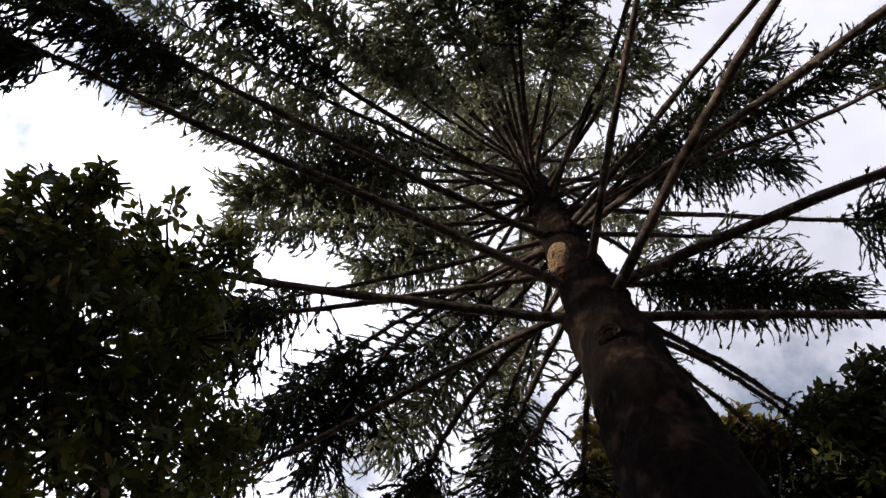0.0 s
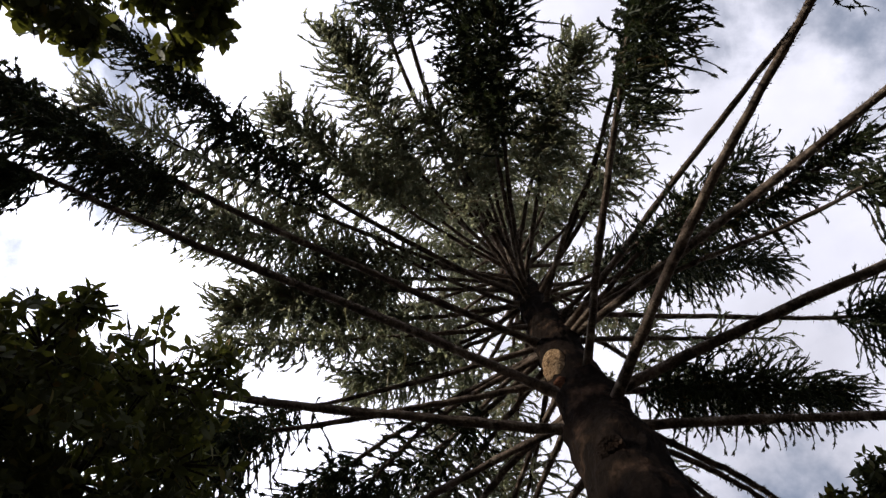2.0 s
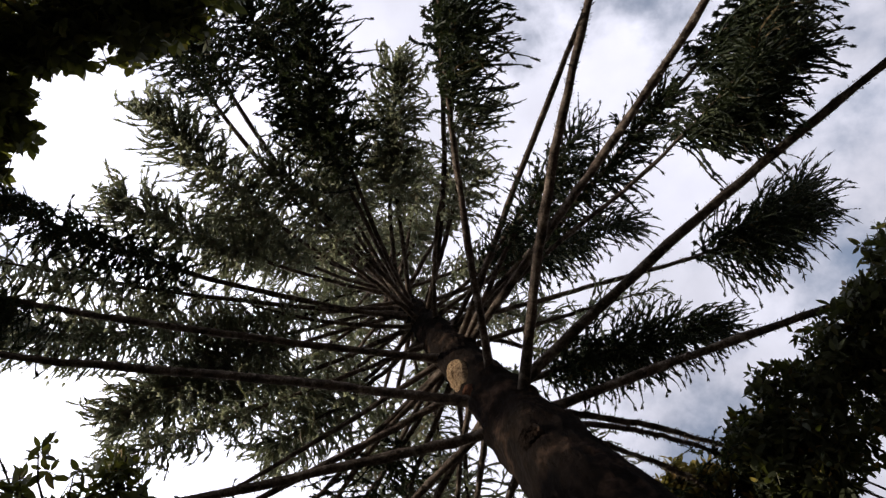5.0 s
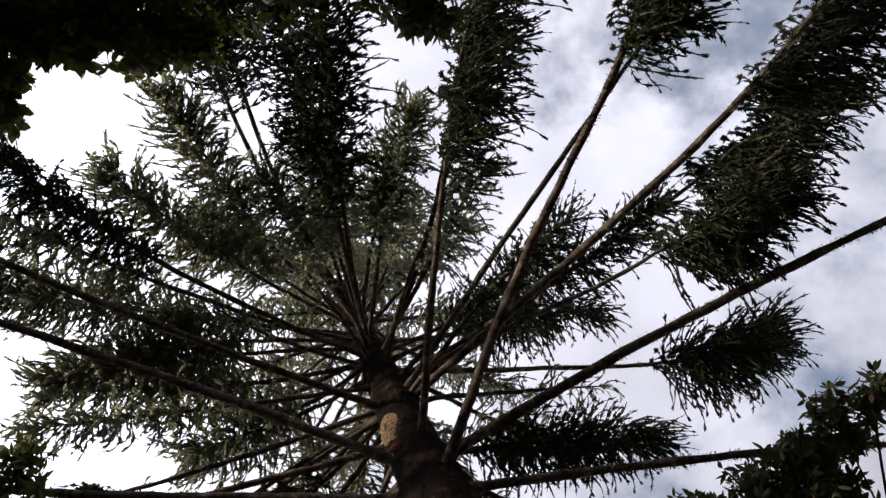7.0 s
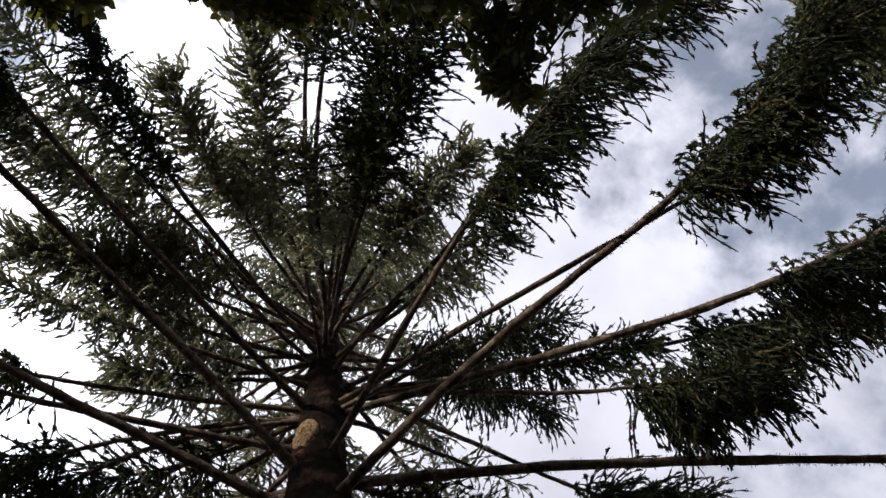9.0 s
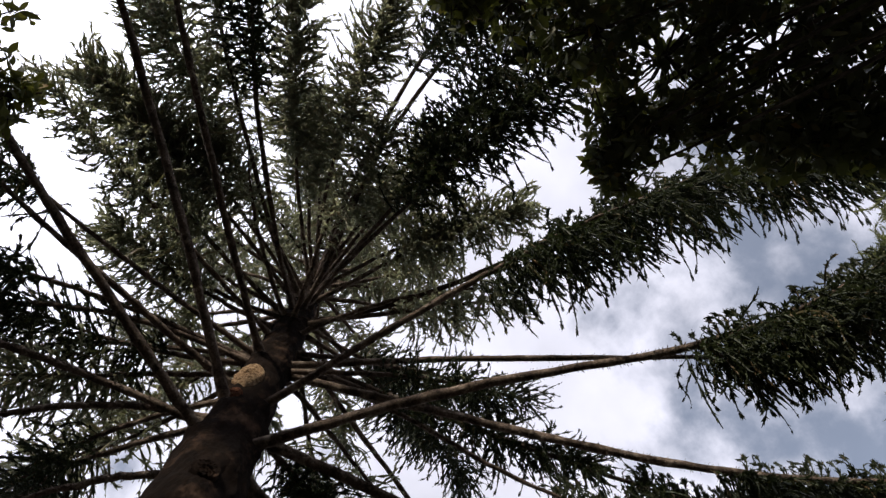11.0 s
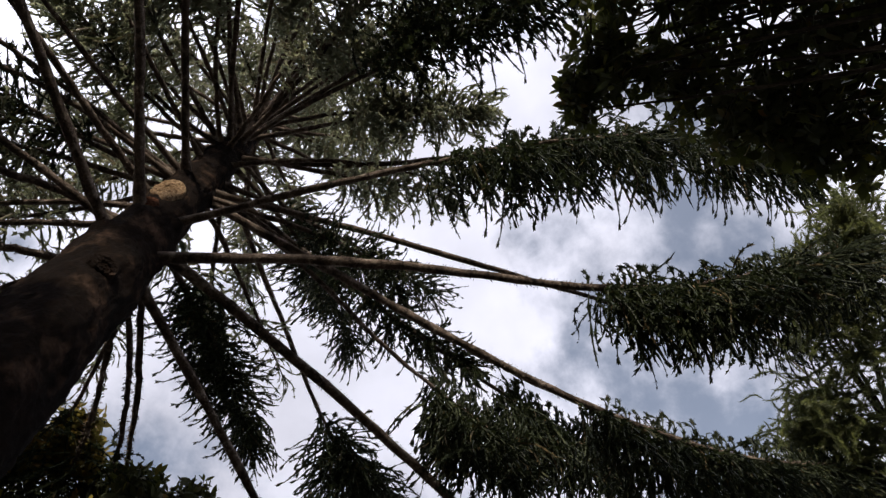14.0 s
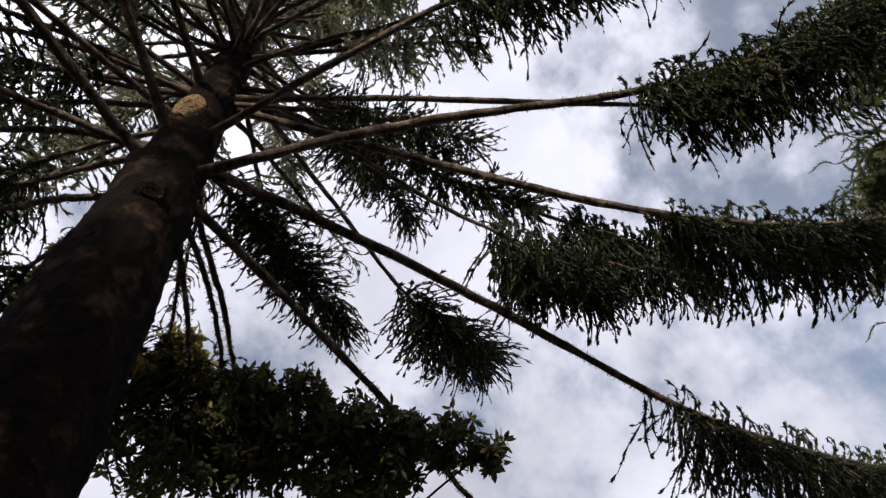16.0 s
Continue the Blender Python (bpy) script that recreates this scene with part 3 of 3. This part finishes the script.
# ---- broad-leaved trees ----
def leaf_spray_template(seed, leaf, count, width):
    """A rosette of pointed oval leaves round the end of a twig along z; each leaf curls down towards its tip."""
    rng = np.random.default_rng(seed)
    pieces = [tube(np.array([[0, 0, -1.6 * leaf], [0.02 * leaf, 0, -0.7 * leaf], [0, 0, 0.1 * leaf]]), [0.035 * leaf, 0.03 * leaf, 0.015 * leaf], 3)]
    for i in range(count):
        ang = i * 2.39996 + rng.normal(0, 0.25)
        tilt = rng.uniform(-0.35, 0.95)
        out = np.array([math.cos(ang) * math.cos(tilt), math.sin(ang) * math.cos(tilt), math.sin(tilt)])
        side = np.array([-math.sin(ang), math.cos(ang), 0]) * math.cos(rng.normal(0, 0.35)) + np.cross(out, [-math.sin(ang), math.cos(ang), 0]) * rng.normal(0, 0.3)
        up = np.cross(out, side)
        ln = leaf * rng.uniform(0.7, 1.15)
        w = ln * width
        at = np.array([0, 0, -0.9 * leaf * rng.random()]) + out * 0.12 * leaf
        st = np.array([0, 0.32, 0.68, 1.0])
        half = np.array([0.10, 0.48, 0.42, 0.02]) * w
        curl = -0.30 * ln * st ** 2 * rng.uniform(0.2, 1)
        mid = at + out * (st * ln)[:, None] + up * curl[:, None]
        roll = rng.normal(0, 0.3)
        v = np.stack([mid + side * half[:, None] + up * (half * roll)[:, None], mid - side * half[:, None] - up * (half * roll)[:, None]], 1).reshape(-1, 3)
        q = [[2 * a, 2 * a + 1, 2 * a + 3, 2 * a + 2] for a in range(3)]
        pieces.append((v, np.array(q)))
    return joined(pieces)


def aim_z(dirs, rng, size):
    z = unit(dirs)
    x = unit(np.cross(z, rng.standard_normal(z.shape)))
    y = np.cross(z, x)
    m = np.zeros((len(z), 4, 4))
    m[:, :3, 0], m[:, :3, 1], m[:, :3, 2] = x * size[:, None], y * size[:, None], z * size[:, None]
    m[:, 3, 3] = 1
    return m


def broad_tree(seed, foot, lobes, sprays, material, label, leaf=0.125, width=0.42, loose=120, group="broad-leaved trees"):
    """Trunk, a limb to each lobe of the crown, twigs, and leaf sprays through the lobes, denser at their rim."""
    rng = np.random.default_rng(seed)
    lobes = np.array(lobes)
    foot = np.array(foot, float)
    tree = thing("broadleaf_tree", foot, label, "tree", group)
    low = lobes[:, 2].min() - foot[2]
    mean = lobes[:, :2].mean(0) - foot[:2]
    hs = np.linspace(0, 1, 14)
    top = low * 0.86
    line = np.stack([mean[0] * 0.35 * hs ** 2, mean[1] * 0.35 * hs ** 2, top * hs - 0.05], 1) + np.cumsum(rng.normal(0, 0.02, (14, 3)), 0) * [1, 1, 0]
    part("trunk", mesh_from("trunk", *tube(line, 0.19 - 0.14 * hs + 0.10 * np.exp(-hs * 14), 14, rng, 0.04), M_TWIG, True), tree)
    templates = [leaf_spray_template(seed * 10 + i, leaf, 8 + i % 4, width) for i in range(6)]
    shared = [mesh_from("leaf_spray", v, q, material) for v, q in templates]
    vol = lobes[:, 3] ** 2
    share = np.maximum(12, (sprays * vol / vol.sum()).astype(int))
    for (x, y, z, r), n in zip(lobes, share):
        c = np.array([x, y, z]) - foot
        j = rng.integers(7, 14)
        mid = (line[j] + c) / 2 + rng.normal(0, 0.3, 3) + [0, 0, 0.7]
        t = np.linspace(0, 1, 12)[:, None]
        arm = (1 - t) ** 2 * line[j] + 2 * t * (1 - t) * mid + t ** 2 * c
        bough = part("bough", mesh_from("bough", *tube(arm, np.linspace(0.026, 0.008, 12), 7, rng, 0.05), M_TWIG, True), tree)
        d = unit(rng.standard_normal((n, 3)))
        rad = r * (0.35 + 0.75 * rng.random(n) ** 0.55)
        bumpy = np.array([1 + 0.38 * noise.noise(Vector(v * 2.1 + [seed, x, y])) for v in d])
        at = c + d * (rad * bumpy)[:, None] * [1, 1, 0.9]
        m = aim_z(d * 0.7 + rng.normal(0, 0.45, (n, 3)) + [0, 0, 0.35], rng, rng.uniform(0.75, 1.25, n))
        m[:, :3, 3] = at
        picks = rng.integers(0, 6, n)
        few = min(n // 3, max(3, int(loose * n / share.sum())))
        for p, mm in zip(picks[:few], m[:few]):
            o = part("leaf_spray", shared[p], bough)
            o.matrix_basis = Matrix(mm)
        twigs = []
        for e in at[:: max(1, n // 26)]:
            k = c + (e - c) * 0.12 + rng.normal(0, 0.05, 3)
            twigs.append(tube(np.array([c, (k + e) / 2 + rng.normal(0, 0.06, 3), e]), [0.014, 0.009, 0.004], 4))
        tagged(part("twig", mesh_from("twig", *joined(twigs), M_TWIG), bough), kind="stuff")
        tagged(part("leaves", mesh_from("leaves", *scattered(templates, picks[few:], m[few:]), material), bough), kind="stuff")
    return tree


# ---- ground and unseen shade ring ----
def build_ground():
    bm = bmesh.new()
    rings = [0, 2, 4, 6, 9, 13, 18, 25, 40, 80, 200, 600, 2500]
    rows = []
    for r in rings:
        rows.append([bm.verts.new((r * math.cos(a), r * math.sin(a), 0.0 if r > 40 else 0.07 * noise.noise(Vector((r * math.cos(a) * 0.5, r * math.sin(a) * 0.5, 3))))) for a in np.linspace(0, 2 * math.pi, 48, endpoint=False)] if r else [bm.verts.new((0, 0, 0))])
    for i, (a, b) in enumerate(zip(rows, rows[1:])):
        for j in range(48):
            bm.faces.new((a[0], b[j], b[(j + 1) % 48]) if i == 0 else (a[j], b[j], b[(j + 1) % 48], a[(j + 1) % 48]))
    me = bpy.data.meshes.new("ground")
    bm.to_mesh(me)
    bm.free()
    me.materials.append(M_GROUND)
    tagged(new("ground", me), "dry brown leaf litter on the ground under the trees", "ground", kind="structure")


build_ground()


def build_shade_ring():
    """An unseen leafy ring added to block light: low round about, a tall belt with a notch on the sunny side."""
    rng = np.random.default_rng(77)
    template = []
    for i in range(4):
        d = unit(rng.standard_normal((6, 3)))
        template.append(blades(d * 0.2, d, unit(np.cross(d, rng.standard_normal((6, 3)))), rng.uniform(1.2, 2.0, 6), rng.uniform(1.0, 1.5, 6)))
    n = 5200
    az = np.concatenate([rng.random(2200) * 2 * np.pi, SUN_AZ + rng.normal(0, 0.55, n - 2200)])
    dist = rng.uniform(20.5, 25, n)
    # crest height sets the added shade; the notch lets sun through
    crest = np.array([7.5 + 8.5 * max(0.0, math.cos(a - SUN_AZ)) ** 0.6 - 7.0 * math.exp(-(math.remainder(a - SUN_AZ, 2 * math.pi) / 0.16) ** 2)
                      + 2.2 * noise.noise(Vector((23 * math.cos(a), 23 * math.sin(a), 5))) for a in az])
    at = np.stack([dist * np.sin(az), dist * np.cos(az), crest * rng.random(n) ** 0.6], 1)
    m = aim_z(rng.normal(0, 1, (n, 3)) + [0, 0, 0.6], rng, rng.uniform(0.7, 1.4, n))
    m[:, :3, 3] = at
    ob = new("unseen_shade_woods", mesh_from("unseen_shade_woods", *scattered(template, rng.integers(0, 4, n), m), M_BROAD_DARK))
    tagged(ob, "unseen ring of dark green leaves added to block low light", "woods", kind="stuff")


build_shade_ring()

# ---- trees round the pine ----
broad_tree(3, (-4.6, 4.4, 0), [(-3.00, 1.68, 7.00, 0.48), (-3.36, 2.19, 6.84, 0.83), (-2.35, 2.11, 7.40, 0.49), (-1.92, 2.18, 7.75, 0.29), (-2.89, 2.71, 6.88, 0.78), (-2.23, 2.84, 7.36, 0.48),
            (-3.07, 3.34, 6.39, 0.99), (-2.39, 3.56, 6.88, 0.64), (-1.95, 3.84, 7.11, 0.39), (-4.07, 2.52, 6.71, 1.10), (-2.69, 1.36, 7.02, 0.20)],
           1350, M_BROAD, "dense broad-leaved tree with glossy dark green pointed leaves", 0.125, 0.42)
broad_tree(4, (-1.9, -4.2, 0), [(-2.30, -0.91, 6.25, 0.35), (-1.75, -0.90, 6.49, 0.20), (-1.47, -0.71, 6.62, 0.16), (-2.16, -0.59, 6.37, 0.16), (-1.09, -1.25, 6.79, 0.30), (-0.57, -1.26, 6.88, 0.34),
            (-0.28, -1.17, 6.92, 0.21), (-1.49, -0.70, 6.79, 0.14), (-1.67, -0.48, 6.75, 0.13), (-1.42, -0.87, 6.74, 0.19), (-0.86, -1.33, 6.85, 0.24), (-1.28, -1.20, 6.75, 0.19),
            (-1.00, -1.13, 6.76, 0.19), (-1.62, -1.21, 6.66, 0.30)],
           520, M_BROAD, "leafy tree whose boughs hang overhead with pointed green leaves", 0.105, 0.60)
broad_tree(5, (1.6, -5.6, 0), [(1.48, -1.68, 7.65, 0.30), (1.64, -1.46, 7.66, 0.15), (1.35, -1.79, 7.68, 0.25), (1.42, -1.43, 7.73, 0.15), (1.52, -2.06, 7.59, 0.25), (0.52, -2.04, 7.87, 0.52),
            (1.49, -1.50, 7.88, 0.20), (1.18, -1.72, 7.89, 0.23), (1.07, -2.45, 7.90, 0.64), (0.64, -3.07, 7.70, 0.70), (1.59, -3.15, 7.75, 0.77), (1.18, -3.67, 7.55, 0.66),
            (1.91, -2.48, 7.94, 0.39), (2.19, -3.25, 7.53, 0.41), (-0.17, -2.65, 7.87, 0.75), (0.12, -3.66, 7.63, 0.77), (-0.12, -1.65, 7.97, 0.47), (2.00, -3.90, 7.46, 0.74), (2.50, -3.15, 7.75, 0.30), (2.85, -3.75, 7.60, 0.32), (2.25, -2.75, 7.85, 0.26), (2.26, -2.95, 7.82, 0.38), (2.66, -3.48, 7.50, 0.36), (2.46, -3.22, 7.66, 0.36)],
           1180, M_BROAD_DARK, "broad-leaved tree with a dark dense crown overhead", 0.13, 0.50)
broad_tree(6, (6.4, 5.9, 0), [(4.22, 4.35, 8.15, 0.49), (4.55, 3.75, 8.40, 0.27), (4.56, 4.44, 7.97, 0.70), (5.19, 3.55, 8.09, 0.49), (4.47, 4.38, 8.11, 0.59),
            (5.63, 3.01, 7.99, 0.32), (5.07, 3.97, 8.47, 0.33), (5.89, 3.34, 8.22, 0.51), (6.25, 2.73, 8.21, 0.40), (6.46, 2.32, 7.91, 0.27), (4.63, 4.81, 8.19, 0.51),
            (4.05, 5.37, 8.05, 0.70), (5.81, 3.99, 7.91, 0.84), (4.44, 4.36, 8.62, 0.28), (3.25, 5.60, 7.95, 0.38)],
           1500, M_BROAD_DARK, "broad-leaved tree with narrow leaves, some of them bronze", 0.135, 0.40)
broad_tree(7, (3.3, 7.6, 0), [(3.48, 4.72, 8.86, 0.24), (3.55, 4.95, 8.78, 0.34), (3.30, 5.20, 8.50, 0.36), (3.80, 4.75, 8.62, 0.30), (2.05, 5.45, 9.72, 0.27), (2.10, 5.85, 9.40, 0.38), (3.05, 5.55, 8.30, 0.34)],
           340, M_BRONZE, "slender broad-leaved tree with olive and bronze leaves", 0.14, 0.40, 60)


def feathery_tree(seed, foot, top, lobes, label, fine=1.0, loose=30):
    """A conifer with soft brush-like sprays crowded round its boughs."""
    rng = np.random.default_rng(seed)
    foot = np.array(foot, float)
    tree = thing("conifer", foot, label, "tree", "conifers")
    hs = np.linspace(0, 1, 16)
    line = np.stack([0.3 * np.sin(hs * 2), 0.2 * hs, top * hs - 0.05], 1)
    part("trunk", mesh_from("trunk", *tube(line, top * 0.017 * (1.02 - hs) + 0.01, 12, rng, 0.05), M_TWIG, True), tree)
    kit = [branchlet_template(300 + i, 0.62, 0.3 + 0.15 * i, 0.3, 0.02, 0.085, 95, 0.007, 11, 0.22, (0.4, 1.1), 0.0, 0.45) for i in range(5)]
    shared = [mesh_from("spray", v, q, M_FEATHER) for v, q in kit]
    for x, y, z, r in lobes:
        c = np.array([x, y, z]) - foot
        root = np.array([0.1, 0.1, max(1.0, c[2] - 0.35 * np.hypot(c[0], c[1]))])
        t = np.linspace(0, 1, 12)[:, None]
        arm = (1 - t) ** 2 * root + 2 * t * (1 - t) * ((root + c) / 2 + [0, 0, 0.3]) + t ** 2 * (c + unit(c * [1, 1, 0.2]) * r)
        bough = part("bough", mesh_from("bough", *tube(arm, np.linspace(0.05, 0.008, 12), 7, rng, 0.05), M_TWIG, True), tree)
        n = int((60 + 150 * r) * min(1.0, fine + 0.1))
        m = np.zeros((n, 4, 4))
        d = unit(rng.standard_normal((n, 3)) + unit(c * [1, 1, 0]) * 0.8)
        d[:, 2] *= 0.6
        d = unit(d)
        y_ = unit(np.cross([[0, 0, 1.0]], d))
        size = fine * rng.uniform(0.6, 1.15, n)[:, None]
        m[:, :3, 0], m[:, :3, 1], m[:, :3, 2] = d * size, y_ * size, np.cross(d, y_) * size
        m[:, :3, 3], m[:, 3, 3] = c + rng.normal(0, 0.42, (n, 3)) * r, 1
        picks = rng.integers(0, 5, n)
        for p, mm in zip(picks[:loose], m[:loose]):
            part("spray", shared[p], bough).matrix_basis = Matrix(mm)
        tagged(part("foliage", mesh_from("foliage", *scattered(kit, picks[loose:], m[loose:]), M_FEATHER), bough), kind="stuff")


feathery_tree(41, (9.0, -5.6, 0), 14.0, [(5.88, -5.80, 11.83, 0.61), (8.25, -4.50, 10.93, 0.72), (8.60, -4.13, 10.79, 0.41), (7.39, -5.28, 11.15, 0.92), (8.48, -4.63, 10.59, 0.92), (5.78, -5.85, 11.86, 0.46),
            (9.46, -3.87, 9.98, 0.61), (6.82, -4.89, 11.39, 0.69), (6.76, -5.94, 11.23, 0.92), (9.03, -4.59, 10.08, 0.92), (6.19, -4.91, 11.76, 0.30)],
              "tall conifer with soft feathery olive green sprays")
feathery_tree(43, (-1.85, 8.45, 0), 12.75, [(-1.84, 8.44, 12.45, 0.14), (-1.95, 8.42, 12.20, 0.22), (-1.72, 8.52, 12.02, 0.26), (-1.98, 8.60, 11.80, 0.32), (-1.68, 8.35, 11.60, 0.36)],
              "young conifer with a narrow pale green tip", 0.42, 12)


# branchlets one by one on the limbs that hang nearest, joined on the rest
LOOSE = {2: 40, 3: 60, 11: 90, 16: 60, 17: 50}
for k, spec in enumerate(limb_specs):
    build_limb(k, spec, LOOSE.get(k, 0))
